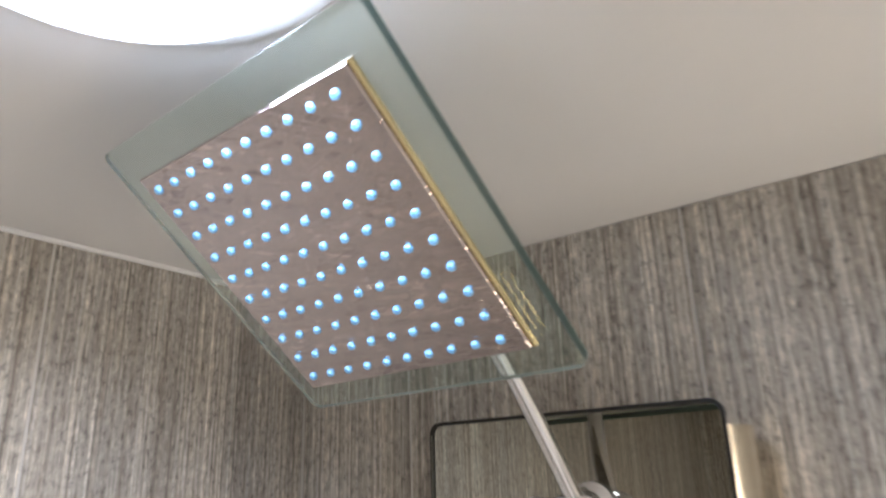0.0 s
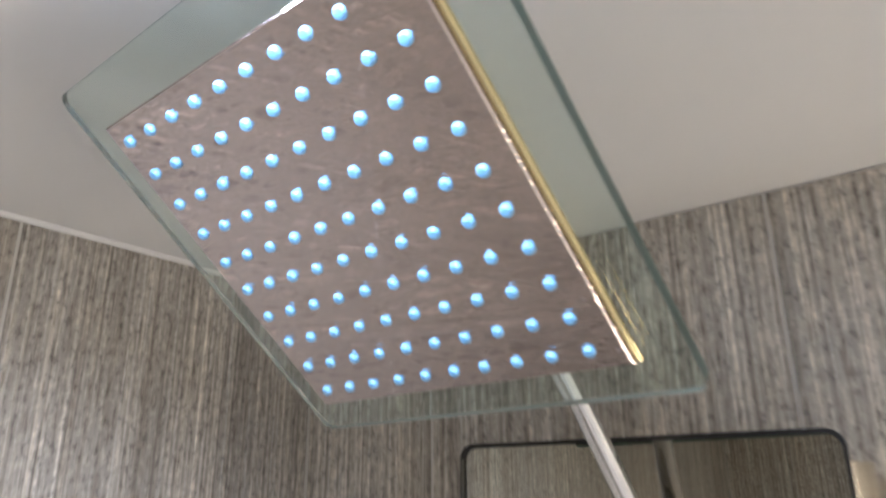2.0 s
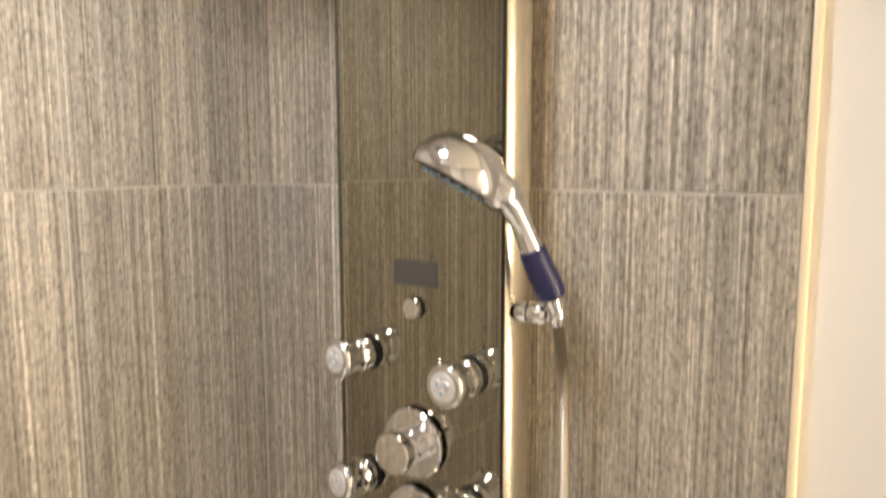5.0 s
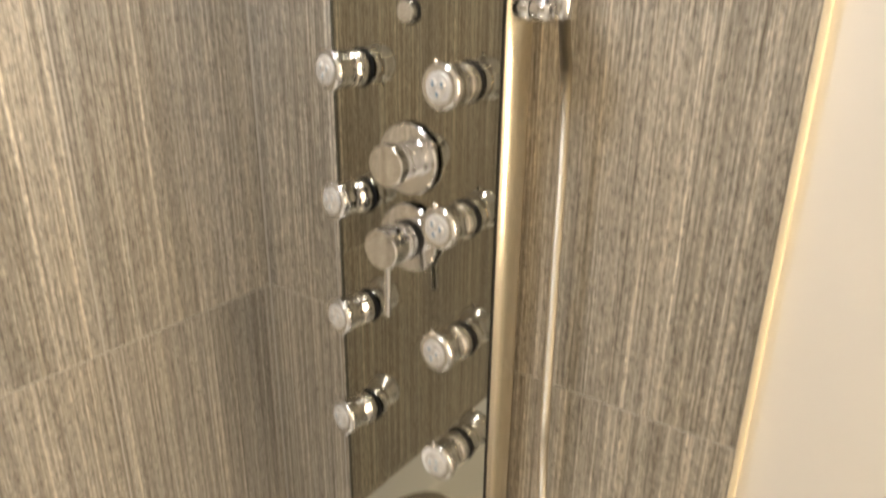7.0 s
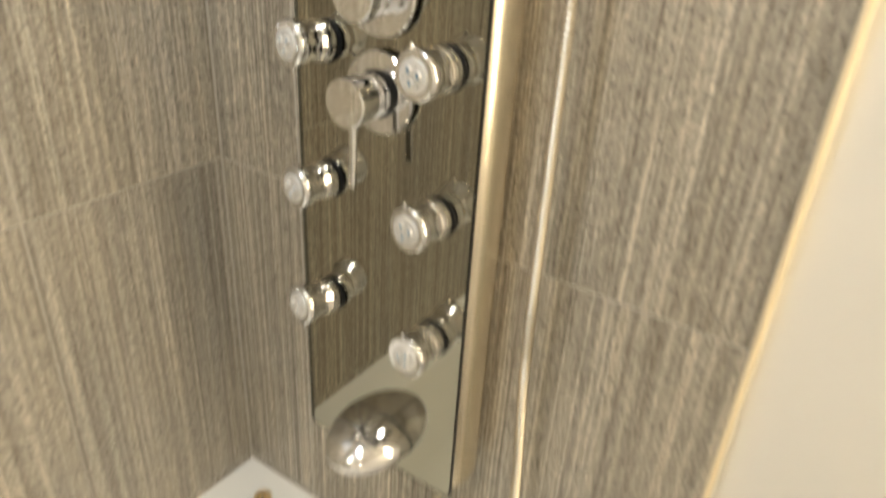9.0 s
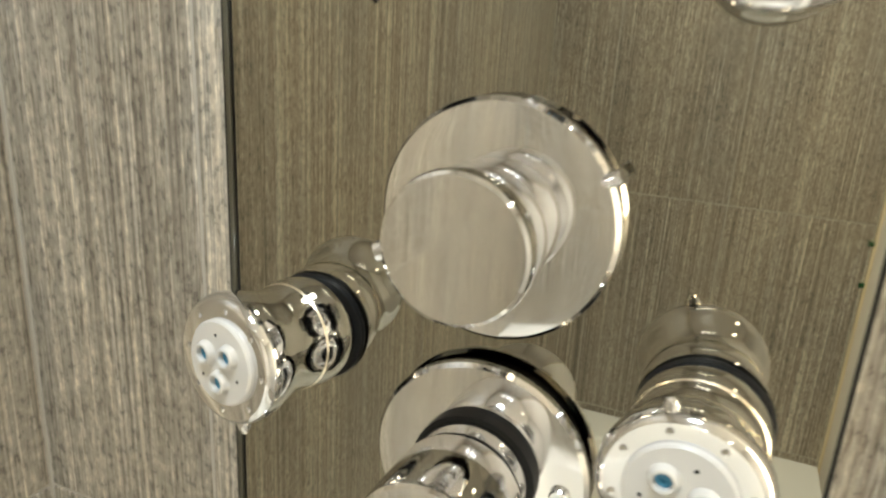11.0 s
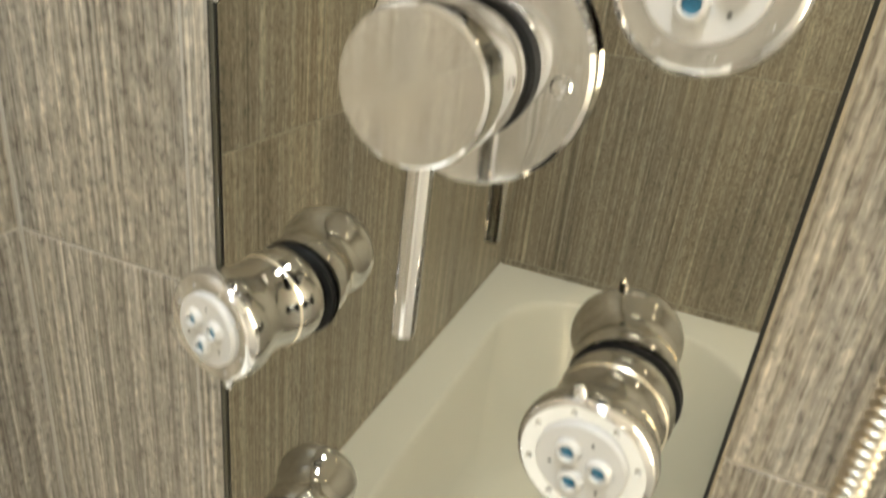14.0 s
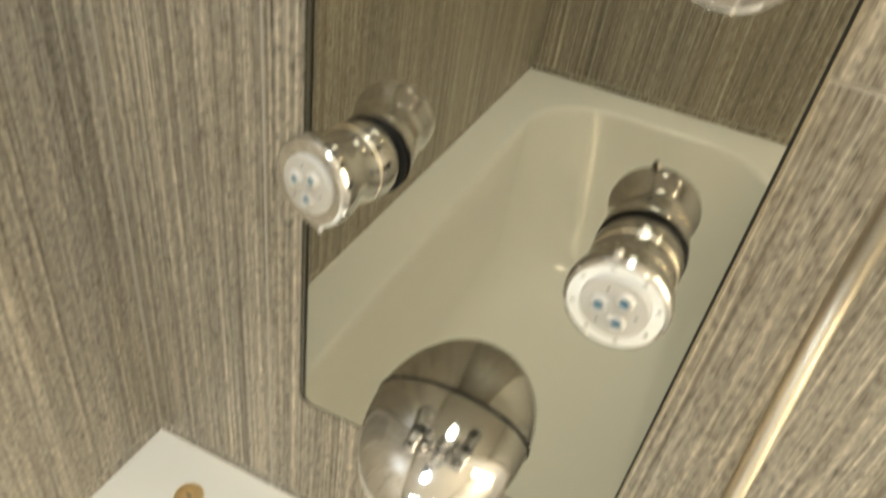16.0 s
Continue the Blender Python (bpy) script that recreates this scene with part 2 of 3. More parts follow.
wx, wz, wl, glare, colour = WALL_LIGHT
wall_light = anchor("wall_light", pose(wx, TILE_T, wz), "warm lit vertical bar light on the painted wall", "wall light")
part("back_plate", box((-0.035, -0.012, -wl / 2 - 0.02), (0.035, 0.0, wl / 2 + 0.02), 0.004), CHROME, wall_light, smooth=25)
part("diffuser", box((-0.026, -0.085, -wl / 2), (0.026, -0.014, wl / 2), 0.012, 3), glow("bar_glow", colour, glare), wall_light, "warm white glowing diffuser")
for z in (-wl / 2 - 0.006, wl / 2 + 0.006):
    part("end_cap", box((-0.028, -0.087, z - 0.007), (0.028, -0.012, z + 0.007), 0.004), CHROME, wall_light, smooth=25)

setting("trim_back", box((WIDE, -0.003, 0.0), (WIDE + 0.0075, TILE_T, CEIL), 0.0015), TRIM, "cream tile trim strip beside the painted wall", "trim")
setting("trim_far", box((WIDE, -LONG - TILE_T, 0.0), (WIDE + 0.0075, -LONG + 0.003, CEIL), 0.0015), TRIM, "cream tile trim strip beside the painted wall", "trim")
setting("sealant_left", tube([(0.001, 0, CEIL - 0.001), (0.001, -0.8, CEIL - 0.002), (0.001, -LONG, CEIL - 0.001)], 0.0028, 8, 10), PAINT, "thin white sealant bead under the ceiling", "sealant")
setting("sealant_rim_back", tube([(0.0, -0.001, RIM + 0.001), (WIDE / 2, -0.001, RIM + 0.001), (WIDE, -0.001, RIM + 0.001)], 0.0022, 8, 6), PAINT, "thin white sealant bead along the bath rim", "sealant")
setting("sealant_rim_left", tube([(0.001, 0.0, RIM + 0.001), (0.001, -0.8, RIM + 0.001), (0.001, -LONG, RIM + 0.001)], 0.0022, 8, 6), PAINT, "thin white sealant bead along the bath rim", "sealant")


# ---- bath ----
def rounded(cx, cy, hx, hy, near, n=10, far=None):
    pts = []
    for sx, sy, a0 in ((1, 1, 0), (-1, 1, 90), (-1, -1, 180), (1, -1, 270)):
        r = near if sy > 0 or far is None else far
        for k in range(n + 1):
            a = radians(a0 + 90 * k / n)
            pts.append((cx + sx * (hx - r) + r * math.cos(a), cy + sy * (hy - r) + r * math.sin(a)))
    return pts


def bath_shape():
    bm = bmesh.new()
    cx, cy = WIDE / 2, -LONG / 2
    levels = [(0.0006, 0.0010, RIM - 0.035, 0.004), (0.0006, 0.0010, RIM - 0.002, 0.004), (0.0016, 0.0020, RIM, 0.004), (0.090, 0.082, RIM, 0.115), (0.095, 0.088, RIM - 0.0015, 0.118), (0.100, 0.094, RIM - 0.008, 0.122), (0.103, 0.098, RIM - 0.020, 0.125),
              (0.113, 0.128, RIM - 0.08, 0.14), (0.135, 0.21, RIM - 0.25, 0.17), (0.15, 0.26, RIM - 0.33, 0.17), (0.19, 0.31, RIM - 0.365, 0.16), (0.24, 0.38, RIM - 0.378, 0.12)]
    rings = [[bm.verts.new((x, y, z)) for x, y in rounded(cx, cy + (0.016 if ix > 0.01 else 0), WIDE / 2 - ix, LONG / 2 - iy - (0.016 if ix > 0.01 else 0), r, 12, min(r * 1.6, WIDE / 2 - ix - 0.01) if ix > 0.01 else r)] for ix, iy, z, r in levels]
    for a, b in zip(rings, rings[1:]):
        for k in range(len(a)):
            j = (k + 1) % len(a)
            bm.faces.new((a[k], a[j], b[j], b[k]))
    bm.faces.new(rings[-1])
    bmesh.ops.recalc_face_normals(bm, faces=bm.faces)
    return bm


bath = anchor("bathtub", pose(0, 0, 0), "white enamelled built-in bathtub with a broad flat rim", "bathtub")
part("tub", bath_shape(), ENAMEL, bath, smooth=50)
drain = part("overflow_cover", lathe([(0.031, 0.0), (0.031, 0.004), (0.027, 0.008), (0.012, 0.009), (0, 0.008)], 36), CHROME, bath, "round chrome overflow cover", pose(0.36, -0.132, RIM - 0.085) @ OUT)
part("apron", box((WIDE - 0.03, -LONG + 0.004, 0.0), (WIDE - 0.012, -0.004, RIM - 0.03), 0.004), ENAMEL, bath)


# ---- shower panel ----
PX0, PX1, PY, PTOP, PBOT = 0.2515, 0.4951, -0.0855, 2.0845, 0.8053
PMID = (PX0 + PX1) / 2
panel = anchor("wall_panel", pose(PMID, 0, PBOT), "tall bronze mirror glass shower column with satin aluminium sides", "shower column")


def on_panel(x, z, out=0.0):
    return pose(x - PMID, PY - out, z - PBOT) @ OUT


def plate(w, h, r, t, n=6, rim=False):
    """A rounded plate, its front at z = 0, its back at -t; rim gives the sides a second material slot."""
    bm = bmesh.new()
    front = [bm.verts.new((x, y, 0)) for x, y in rounded(0, 0, w / 2, h / 2, r, n)]
    back = [bm.verts.new((v.co.x, v.co.y, -t)) for v in front]
    bm.faces.new(front)
    bm.faces.new(back[::-1])
    for k in range(len(front)):
        j = (k + 1) % len(front)
        f = bm.faces.new((front[k], back[k], back[j], front[j]))
        f.material_index = 1 if rim else 0
    bmesh.ops.recalc_face_normals(bm, faces=bm.faces)
    return bm


part("mirror_glass", plate(PX1 - PX0 - 0.0080, PTOP - PBOT - 0.006, 0.008, 0.003), MIRROR, panel, "bronze tinted mirror glass", on_panel(PMID + 0.0022, (PTOP + PBOT) / 2), smooth=30)
# left strip paints the edge's reflection seen through thick rear-silvered glass
part("edge_reflection", box((PX0 - PMID + 0.0018, PY - 0.0006, 0.010), (PX0 - PMID + 0.0042, PY + 0.002, PTOP - PBOT - 0.010), 0.0004, 1), EDGE_REFLECTION, panel, "grey-green strip painting the glass edge's reflection in the mirror", smooth=25)
# real dark edge; its extra left margin also paints that reflection
part("glass_edge", plate(PX1 - PX0, PTOP - PBOT, 0.010, 0.0035), DARK_EDGE, panel, "dark glass edge, wider at the left to paint its reflection", on_panel(PMID, (PTOP + PBOT) / 2, -0.001), smooth=30)


def body_shape():
    """An extruded frame with half-round sides, standing off the wall."""
    bm = bmesh.new()
    w, front, r = (PX1 - PX0) / 2 - 0.010, -PY - 0.0055, 0.0320
    outline = []
    for k in range(17):
        a = radians(-90 + 180 * k / 16)
        outline.append((w + 0.0160 * math.cos(a), -(front - r) + r * math.sin(a)))
    outline += [(-x, y) for x, y in outline[::-1]]
    low = [bm.verts.new((x, y, 0.014)) for x, y in outline]
    top = [bm.verts.new((x, y, PTOP - PBOT - 0.017)) for x, y in outline]
    for k in range(len(low)):
        j = (k + 1) % len(low)
        bm.faces.new((low[k], low[j], top[j], top[k]))
    bm.faces.new(low[::-1])
    bm.faces.new(top)
    bmesh.ops.recalc_face_normals(bm, faces=bm.faces)
    return bm


part("body", body_shape(), ALU, panel, "satin aluminium body with half-round sides", smooth=30)
for z in (0.10, 0.62, 1.14):
    part("wall_bracket", box((-0.085, -0.037, z), (0.085, 0.0, z + 0.05), 0.003), ALU, panel, smooth=25)
part("display", plate(0.0635, 0.030, 0.001, 0.0009), SCREEN, panel, "blank grey temperature display", on_panel(0.3751, 1.6265, 0.001))
button = part("push_button", lathe([(0.0125, -0.002), (0.0125, 0.007), (0.0115, 0.0095), (0.009, 0.0105), (0, 0.0105)], 32), CHROME, panel, "round chrome push button", on_panel(0.3741, 1.585))
part("seal", lathe([(0.0138, -0.002), (0.0138, 0.0022), (0.0126, 0.0022)], 32), RUBBER, button)

# body jets: rubber ring on the glass, waisted chrome head, white face with three blue nozzles
# x and z of the base, turn to the side, downward tilt, roll of the spray face
JETS = [(0.2975, 1.519, -11, 0, 8), (0.2975, 1.3595, -11, -2, 30), (0.2975, 1.2025, -11, 0, 14), (0.2975, 1.044, -12, -2, 40),
        (0.4525, 1.515, -3, 1, 20), (0.4525, 1.3585, -4, -1, 4), (0.4525, 1.2015, -7, 0, 6), (0.4525, 1.044, -2, 0, 50)]


def body_jet(x, z, side, down, roll):
    jet = anchor("body_jet", pose(x, PY, z) @ OUT, "swivelling chrome body jet with white three-nozzle face on the mirror", "shower jet", "body jets on the panel")
    tilt = pose(0, 0, 0.001, down, side, 0) @ pose(0, 0, -0.001, 0, 0, roll)
    part("rubber_ring", lathe([(0.0195, 0.0), (0.0228, 0.0), (0.0234, 0.0016), (0.0228, 0.0034), (0.0195, 0.0036)], 44), RUBBER, jet)
    head = part("spray_head", lathe([(0.018, 0.0020), (0.0216, 0.0030), (0.0226, 0.0062), (0.0229, 0.0100), (0.0226, 0.0140), (0.0219, 0.0172), (0.0217, 0.0180), (0.0212, 0.0215), (0.0210, 0.0250), (0.0215, 0.0290), (0.0226, 0.0330), (0.0240, 0.0370), (0.0249, 0.0405), (0.0253, 0.0440), (0.0250, 0.0470), (0.0240, 0.0492), (0.0224, 0.0502), (0.0160, 0.0496), (0, 0.0496)], 48), CHROME, jet, "", tilt)
    part("parting_ring", lathe([(0.0215, 0.0168), (0.0222, 0.0174), (0.0216, 0.0182)], 40), ALU, head)
    face = part("spray_face", lathe([(0.0164, 0.0492), (0.0164, 0.0510), (0.0157, 0.0517), (0, 0.0519)], 36), WHITE_PLASTIC, jet, "white plastic spray face", tilt)
    for k in range(3):
        a = radians(8 + 120 * k)
        c = pose(0.0070 * math.cos(a), 0.0070 * math.sin(a), 0.0519)
        part("nozzle_collar", lathe([(0.0050, -0.0006), (0.0045, 0.0008), (0.0040, 0.0023), (0.0034, 0.0027), (0.0027, 0.0024), (0.0026, 0.0002)], 20, None, c), WHITE_PLASTIC, face)
        part("nozzle", lathe([(0.0027, 0.0004), (0.0022, 0.0007), (0.0010, 0.0006), (0.0008, 0.0001), (0, 0.0001)], 14, None, c), BLUE_RUBBER, face, "blue silicone nozzle")
        b = radians(68 + 120 * k)
        part("screw_hole", lathe([(0.0007, 0.0), (0, 0.0001)], 8, None, pose(0.0108 * math.cos(b), 0.0108 * math.sin(b), 0.05195)), HOLE, face)
    for k in range(8):
        a = radians(12 + 45 * k)
        part("stud", lathe([(0.0013, -0.0004), (0.0011, 0.0006), (0, 0.0009)], 10, None, pose(0.0197 * math.cos(a), 0.0197 * math.sin(a), 0.0499)), CHROME, head)
    a = radians(105 - roll) if x > 0.4 else radians(285 - roll)
    c, s = math.cos(a), math.sin(a)
    part("grip_tab", tube([(0.0225 * c, 0.0225 * s, 0.0452), (0.0260 * c, 0.0260 * s, 0.0458), (0.0290 * c, 0.0290 * s, 0.0462)], [0.0026, 0.0028, 0.0028, 0.0026, 0.0023, 0.0014], 10, 3), CHROME, head)
    return jet


for spec in JETS:
    body_jet(*spec)


def valve(x, z, dark_ring, length, levers):
    knob = anchor("shower_valve", pose(x, PY, z) @ OUT, "chrome shower valve with round plate and cylindrical knob", "shower valve", "valves on the panel")
    part("gasket", lathe([(0.0405, 0.0), (0.0405, 0.0045), (0.030, 0.0045)], 48), RUBBER, knob)
    part("cover_plate", lathe([(0.0425, 0.004), (0.0438, 0.0055), (0.0436, 0.0080), (0.0420, 0.0098), (0.034, 0.0105), (0.0, 0.0108)], 64), CHROME, knob)
    if dark_ring:
        part("collar", lathe([(0.0248, 0.010), (0.0248, 0.0150), (0.0235, 0.0160), (0.0, 0.0160)], 40), RUBBER, knob, "dark ring behind the knob")
    part("knob", lathe([(0.0225, 0.0105), (0.0228, 0.018), (0.0222, 0.0225), (0.0236, 0.0260), (0.0246, 0.0300), (0.0250, length - 0.003), (0.0244, length - 0.0008), (0.0232, length), (0, length)], 56), CHROME, knob, smooth=22)
    if dark_ring:
        part("index_peg", lathe([(0.0038, 0.0098), (0.0038, 0.0122), (0.0032, 0.0130), (0.0012, 0.0130), (0, 0.0124)], 20, None, pose(0.0335, -0.0010, 0)), CHROME, knob)
    for turn, near, far, out, r in levers:
        a = radians(turn)
        c, s = math.sin(a), math.cos(a)
        part("lever", tube([(near * c, near * s, out), ((near + far) / 2 * c, (near + far) / 2 * s, out + 0.001), (far * c, far * s, out + 0.002)], r, 14, 4), CHROME, knob)
    return knob


valve(0.3745, 1.4185, False, 0.048, [(62, 0.041, 0.0475, 0.0075, 0.0028), (248, 0.040, 0.0485, 0.008, 0.0042)])
valve(0.3755, 1.3200, True, 0.061, [(180, 0.020, 0.0895, 0.047, 0.0045)])

spout = anchor("bath_spout", pose(0.376, PY, 0.861) @ OUT, "domed chrome bath spout with a dark base gasket", "spout")
dome = [(math.cos(radians(a)), math.sin(radians(a))) for a in range(0, 91, 6)]
bm = lathe([(r * 0.0565, h * 0.084) for r, h in dome[:-1]] + [(0, 0.084)], 56)
for v in bm.verts:
    v.co.y = v.co.y * 0.53 - 0.04 * v.co.z
part("shell", bm, CHROME, spout, smooth=60)
bm = lathe([(0.0565, 0.0), (0.0572, 0.0012), (0.0555, 0.0022)], 56)
for v in bm.verts:
    v.co.y *= 0.53
part("gasket", bm, RUBBER, spout)
part("outlet", lathe([(0.017, -0.001), (0.0175, 0.003), (0.014, 0.0035), (0.013, -0.002), (0, -0.002)], 28), CHROME, spout, "", pose(0, -0.0265, 0.050, 68, 0, 0))


# ---- overhead shower ----
head = anchor("rain_shower_head", pose(0.3684, -0.3151, 2.1539, -39.18, -0.74, -2.31), "square rain shower head of polished steel under a clear glass plate", "shower head")
glass = part("glass_plate", plate(0.208, 0.2086, 0.006, 0.006, 6, True), GLASS, head, "clear greenish glass plate", pose(0, 0, 0.006), smooth=30)
glass.data.materials.append(GROUND)
part("spray_plate", box((-0.0825, -0.0835, -0.0062), (0.0848, 0.0820, -0.0004), 0.0008, 1), STEEL, head, "polished steel spray plate", smooth=20)
part("edge_strip", tube([(0.0858, -0.0835, -0.0030), (0.0858, 0.0, -0.0030), (0.0858, 0.0820, -0.0030)], 0.0018, 10, 2), GILT, head, "thin gilt metal strip along the plate")
for i in range(10):
    for j in range(10):
        c = pose(-0.001 - 0.0721 + 0.1442 * i / 9, -0.0007 - 0.073 + 0.146 * j / 9, -0.0062)
        part("nozzle", lathe([(0.0025, 0.0003), (0.0025, -0.0005), (0.0019, -0.0017), (0, -0.0021)], 12, None, c), NOZZLE_BLUE, head)
part("ball_joint", lathe([(0.020, 0.006), (0.020, 0.010), (0.013, 0.013), (0.011, 0.018), (0.013, 0.024), (0.012, 0.030), (0.007, 0.034), (0, 0.035)], 28), CHROME, head)
gooseneck = anchor("gooseneck_pipe", pose(0.386, PY, 2.022), "slim chrome pipe rising from the panel to the overhead shower", "shower pipe")


def pipe_part(name, bm, mat, label=""):
    bmesh.ops.translate(bm, verts=bm.verts, vec=(-0.386, -PY, -2.022))
    return part(name, bm, mat, gooseneck, label)


pipe_part("pipe", tube([(0.398, -0.113, 2.022), (0.388, -0.123, 2.055), (0.375, -0.150, 2.110), (0.364, -0.182, 2.160), (0.360, -0.215, 2.192), (0.362, -0.250, 2.204), (0.367, -0.280, 2.197), (0.369, -0.2955, 2.1795)], 0.0062, 16, 8), CHROME)
pipe_part("wall_flange", lathe([(0.017, 0.0), (0.017, 0.004), (0.0145, 0.006), (0.0115, 0.010), (0.0115, 0.024), (0, 0.024)], 32, None, pose(0.398, PY, 2.017) @ OUT), CHROME)
pipe_part("cross_bar", tube([(0.362, -0.108, 2.020), (0.398, -0.111, 2.016), (0.436, -0.108, 2.011)], 0.0055, 14, 4), CHROME, "short chrome swivel bar")
pipe_part("swivel", lathe([(0, -0.016), (0.0075, -0.015), (0.0095, -0.010), (0.0095, 0.010), (0.0075, 0.015), (0, 0.016)], 24, None, pose(0.398, -0.113, 2.017, 0, 90, 0)), CHROME)

# hand shower in its holder on the panel's side
holder = anchor("hand_shower_holder", pose(0.4955, -0.058, 1.592), "chrome swivel holder on the side of the panel", "shower holder")
part("socket", lathe([(0.0135, -0.004), (0.0140, 0.003), (0.0140, 0.016), (0.0128, 0.0185), (0, 0.0185)], 30), CHROME, holder, "", pose(0, 0, 0, 0, 90, 0))
part("gap_ring", lathe([(0.0125, 0.0182), (0.0128, 0.0195), (0.0125, 0.0208)], 30), RUBBER, holder, "", pose(0, 0, 0, 0, 90, 0))
part("cradle", lathe([(0, 0.0205), (0.0138, 0.0205), (0.0145, 0.024), (0.0145, 0.036), (0.0115, 0.0415), (0.006, 0.044), (0, 0.0445)], 30), CHROME, holder, "", pose(0, 0, 0, 0, 90, 0))
eye_cap = part("eye_cap", lathe([(0.0075, 0.040), (0.0075, 0.0495), (0.0065, 0.0515), (0.0038, 0.0515), (0.0034, 0.0490), (0, 0.0490)], 24), CHROME, holder, "", pose(0, 0, -0.002, 0, 90, 0))
part("eye_hole", lathe([(0.0030, 0.0493), (0, 0.0494)], 16), HOLE, eye_cap)

shower = anchor("hand_shower", pose(0.536, -0.075, 1.606), "chrome hand shower with a navy blue grip, resting in its holder", "hand shower")


def shower_part(name, bm, mat, label="", parent=None):
    bmesh.ops.translate(bm, verts=bm.verts, vec=(-0.536, 0.075, -1.606))
    return part(name, bm, mat, parent or shower, label)


shower_part("neck", tube([(0.544, -0.086, 1.640), (0.535, -0.096, 1.668), (0.527, -0.106, 1.696), (0.518, -0.118, 1.720), (0.502, -0.130, 1.738)], [0.0120] * 10 + [0.0115, 0.0112, 0.011, 0.011, 0.011, 0.0112, 0.0115, 0.012, 0.0125, 0.013, 0.0135, 0.014, 0.015, 0.016, 0.018, 0.020], 20, 8), CHROME)
shower_part("grip", tube([(0.5505, -0.077, 1.615), (0.5475, -0.081, 1.628), (0.5420, -0.088, 1.645), (0.5355, -0.0955, 1.667)], [0.0125, 0.0142, 0.0152, 0.0157, 0.016, 0.016, 0.016, 0.016, 0.016, 0.016, 0.016, 0.0158, 0.0156, 0.0154, 0.0152, 0.015, 0.0148, 0.0145, 0.0135], 22, 6), NAVY, "navy blue ribbed plastic grip")
shower_part("collar", tube([(0.5535, -0.073, 1.601), (0.5505, -0.077, 1.615)], [0.0085, 0.009, 0.010, 0.011, 0.0115], 18, 4), CHROME)
m = look((0.472, -0.135, 1.745), (0.472 - 0.36, -0.135 - 0.34, 1.745 - 0.86))
shell = lathe([(0.0, 0.040), (0.016, 0.0390), (0.031, 0.0335), (0.043, 0.0220), (0.0510, 0.0070), (0.0525, -0.003), (0.0505, -0.0095), (0.042, -0.0108), (0, -0.0108)], 48, None, m)
shower_part("bell", shell, CHROME)
shower_part("spray_face", lathe([(0.0405, -0.0102), (0.0405, -0.0122), (0.039, -0.0128), (0, -0.0132)], 44, None, m), SCREEN, "grey spray face with pale blue nozzles")
for ring, count in ((0.0345, 18), (0.0240, 12), (0.0125, 6)):
    for k in range(count):
        a = 6.283185 * k / count
        shower_part("nozzle", lathe([(0.0018, -0.0122), (0.0015, -0.0144), (0, -0.0146)], 8, None, m @ pose(ring * math.cos(a), ring * math.sin(a), 0)), NOZZLE_BLUE)


def hose_shape(points, r, pitch):
    """A ribbed metal hose: the tube swells and narrows along its length."""
    line = sum(((Vector(b) - Vector(a)).length for a, b in zip(points, points[1:])))
    steps = max(4, int(line / (len(points) - 1) / pitch * 4))
    waves = [r, r * 0.80, r * 0.62, r * 0.80]
    radii = [waves[k % 4] for k in range(steps * (len(points) - 1) + 1)]
    return tube(points, radii, 10, steps)


hose = anchor("shower_hose", pose(0.554, -0.070, 1.600), "ribbed chrome shower hose hanging beside the panel", "hose")
bm = hose_shape([(0.5535, -0.072, 1.600), (0.5545, -0.064, 1.560), (0.5545, -0.052, 1.500), (0.5535, -0.045, 1.300), (0.5535, -0.042, 1.120), (0.5570, -0.042, 1.000), (0.5690, -0.045, 0.800), (0.5720, -0.060, 0.620), (0.5480, -0.085, 0.430), (0.5000, -0.100, 0.340), (0.4560, -0.090, 0.420), (0.4420, -0.060, 0.600), (0.4520, -0.048, 0.740), (0.4560, -0.046, 0.815)], 0.0068, 0.0040)
bmesh.ops.translate(bm, verts=bm.verts, vec=(-0.554, 0.070, -1.600))
part("ribbed_tube", bm, HOSE, hose, smooth=60)
part("end_nut", lathe([(0.0075, 0.010), (0.0088, 0.008), (0.0088, -0.016), (0.0075, -0.018)], 18), CHROME, hose, "", pose(-0.0005, -0.001, 0.002, 8, 3, 0))

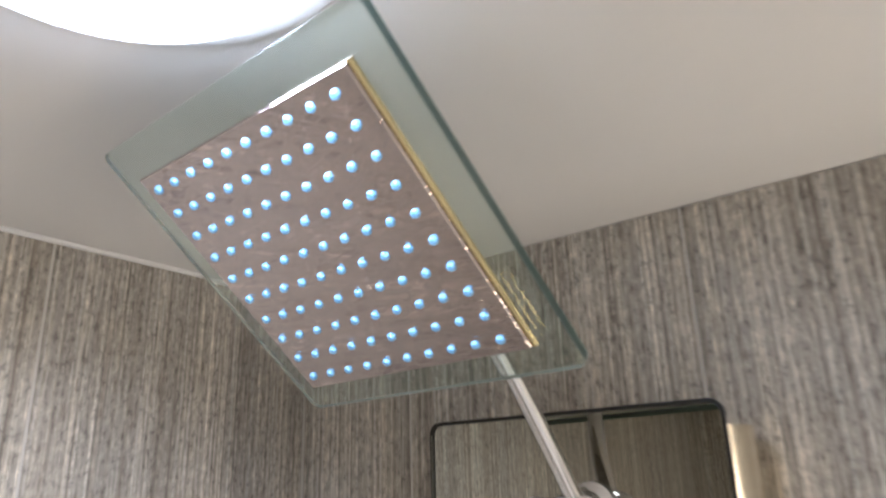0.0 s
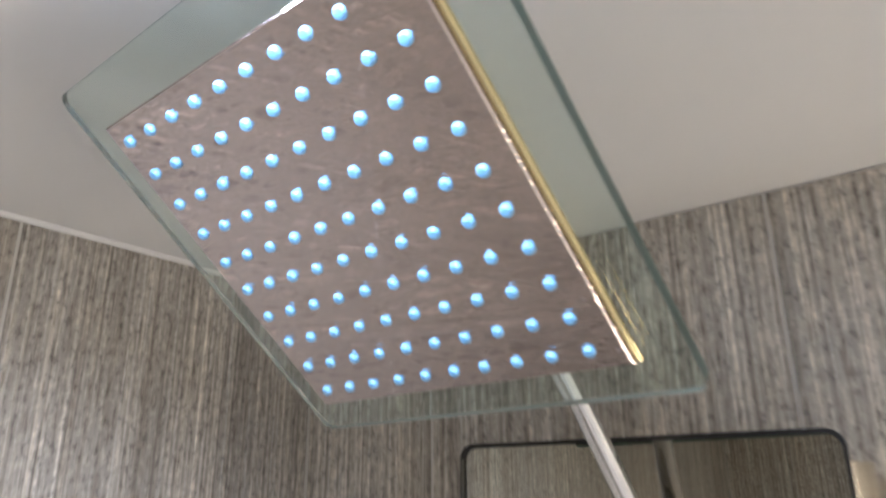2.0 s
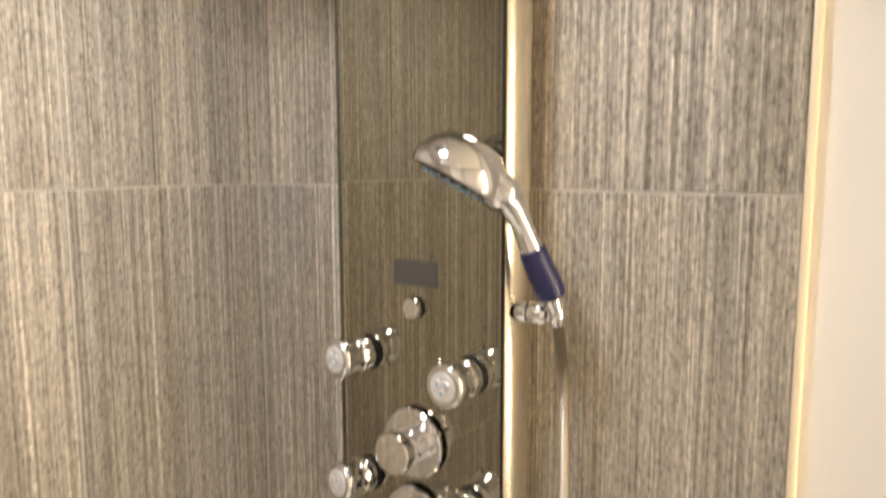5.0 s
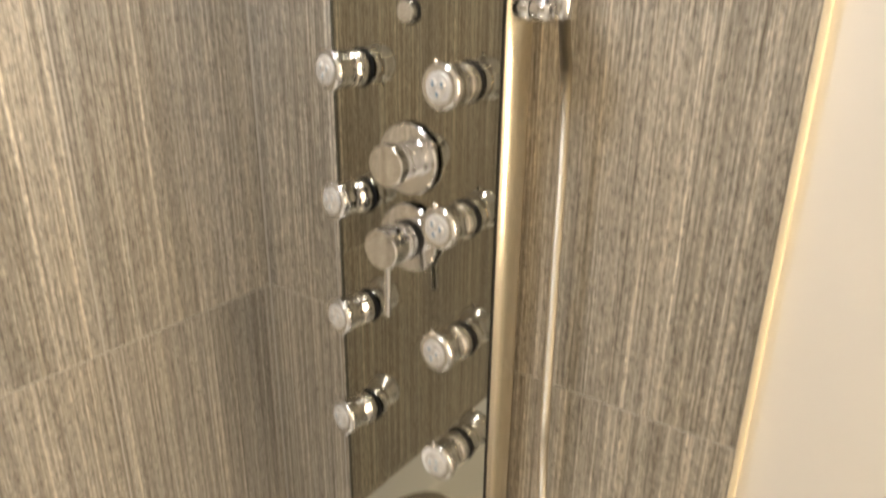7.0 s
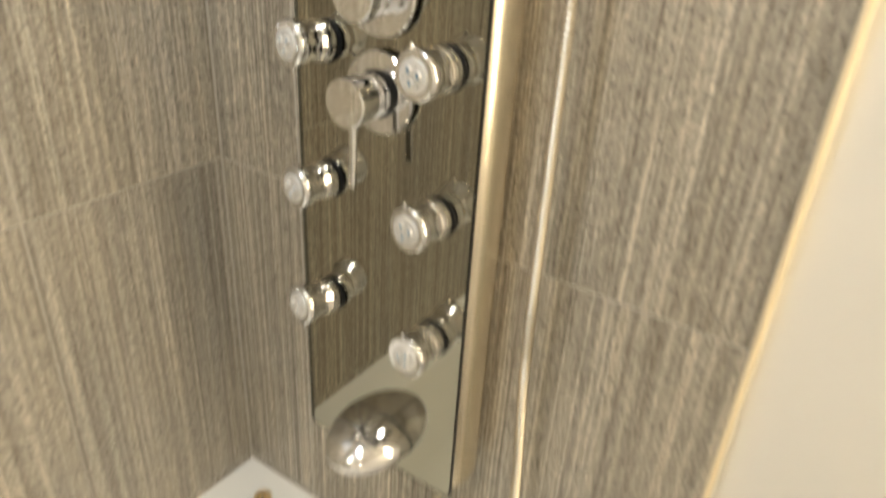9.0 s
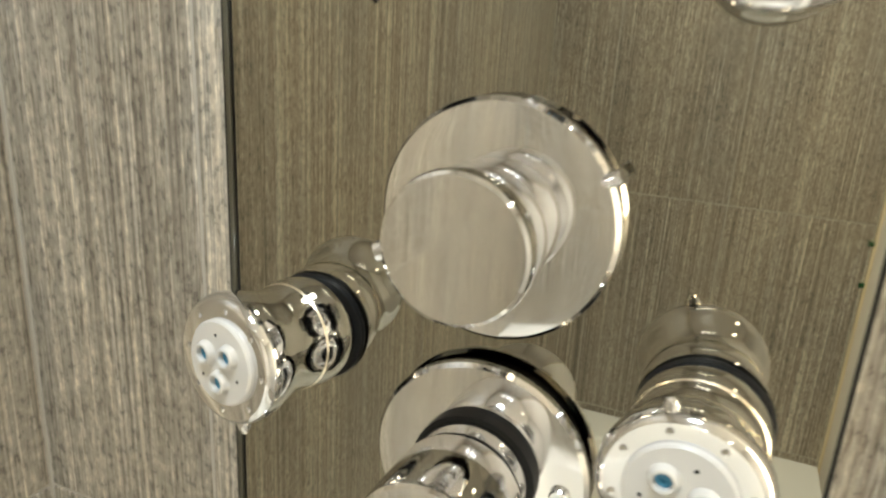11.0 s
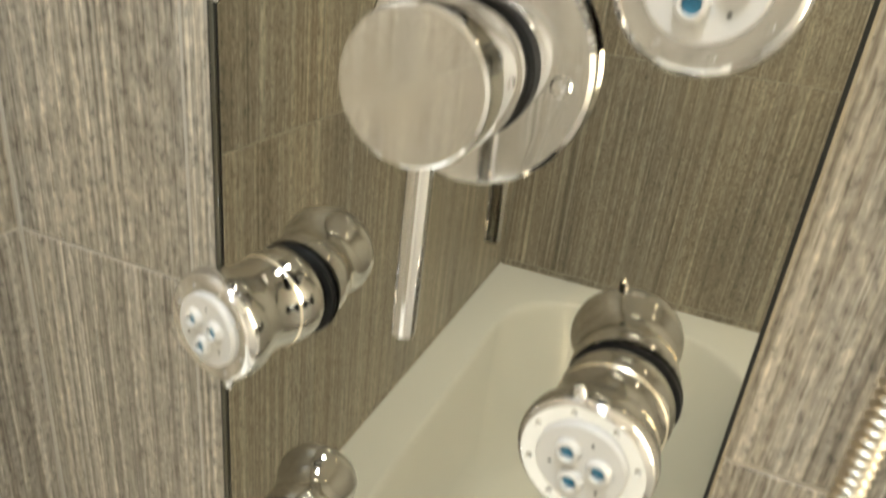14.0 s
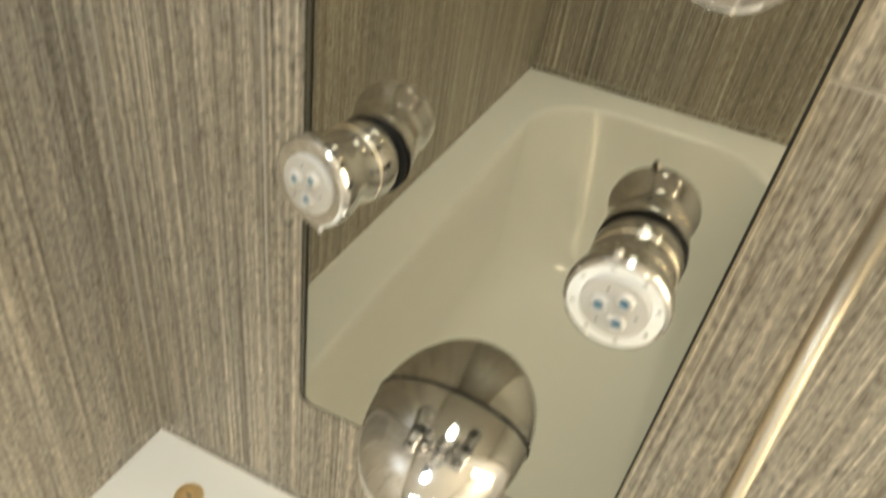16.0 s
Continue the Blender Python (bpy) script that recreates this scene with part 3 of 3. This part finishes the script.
# plug chain on the rim
chain = anchor("plug_chain", pose(0.088, -0.055, RIM), "thin grey bead chain on a worn brass rim rose", "plug chain")
rose = part("rose", lathe([(0.0165, 0.0), (0.0160, 0.0016), (0.0125, 0.0026), (0.0085, 0.0030), (0.0080, 0.0016), (0, 0.0014)], 36), BRASS, chain, "worn brass rose")
part("eye", tube([(-0.004, 0.0, 0.001), (-0.0035, 0.0, 0.007), (0.0, 0.0, 0.010), (0.0035, 0.0, 0.007), (0.004, 0.0, 0.001)], 0.0013, 10, 5), BRASS, rose)
drop = [Vector((0.0, -0.001, 0.0085)), Vector((0.006, -0.006, 0.005)), Vector((0.016, -0.014, 0.0027)), Vector((0.030, -0.027, 0.0022)), Vector((0.0400, -0.0400, 0.0022)), Vector((0.0500, -0.0520, 0.0015)), Vector((0.0600, -0.0640, -0.0120)), Vector((0.0680, -0.0760, -0.060)), Vector((0.078, -0.090, -0.200)), Vector((0.095, -0.120, -0.300)), Vector((0.140, -0.240, -0.3700)), Vector((0.190, -0.300, -0.3755))]
part("bead_chain", hose_shape([tuple(p) for p in drop], 0.0022, 0.0050), HOSE, chain)

# small green tile spacers left on the end wall beside its trim
for z in (1.083, 0.985):
    spacer = tagged(part("tile_spacer", box((-0.006, -0.002, -0.006), (0.006, 0.003, 0.006), 0.0015), GREEN, None, "", pose(WIDE - 0.004, -LONG + 0.001, z)), "small dark green plastic tile spacer on the end wall", "tile spacer", "tile spacers")


# ---- wall tiles, one by one ----
GAP = 0.0013
ROWS_Z = [(0.0, 0.525), (0.525, 1.125), (1.125, 1.725), (1.725, CEIL)]


def tile_mesh(w, h):
    return mesh_of("tile", box((GAP, 0, GAP), (w - GAP, TILE_T - 0.001, h - GAP), 0.0008, 1), TILE)


def tile_wall(parent, cuts, place):
    for z0, z1 in ROWS_Z:
        for a, b in zip(cuts, cuts[1:]):
            ob = new("tile", tile_mesh(b - a, z1 - z0))
            ob.parent = parent
            ob.matrix_basis = place(a, z0)


tile_wall(wall_back, [0.0, 0.16, 0.46, WIDE], lambda a, z: pose(a, 0, z))
tile_wall(wall_left, [0.0, 0.3, 0.6, 0.9, 1.2, 1.5, LONG], lambda a, z: pose(-TILE_T + 0.001, -a, z, 0, 0, -90))
tile_wall(wall_far, [0.0, 0.16, 0.46, WIDE], lambda a, z: pose(a, -LONG - TILE_T + 0.001, z))
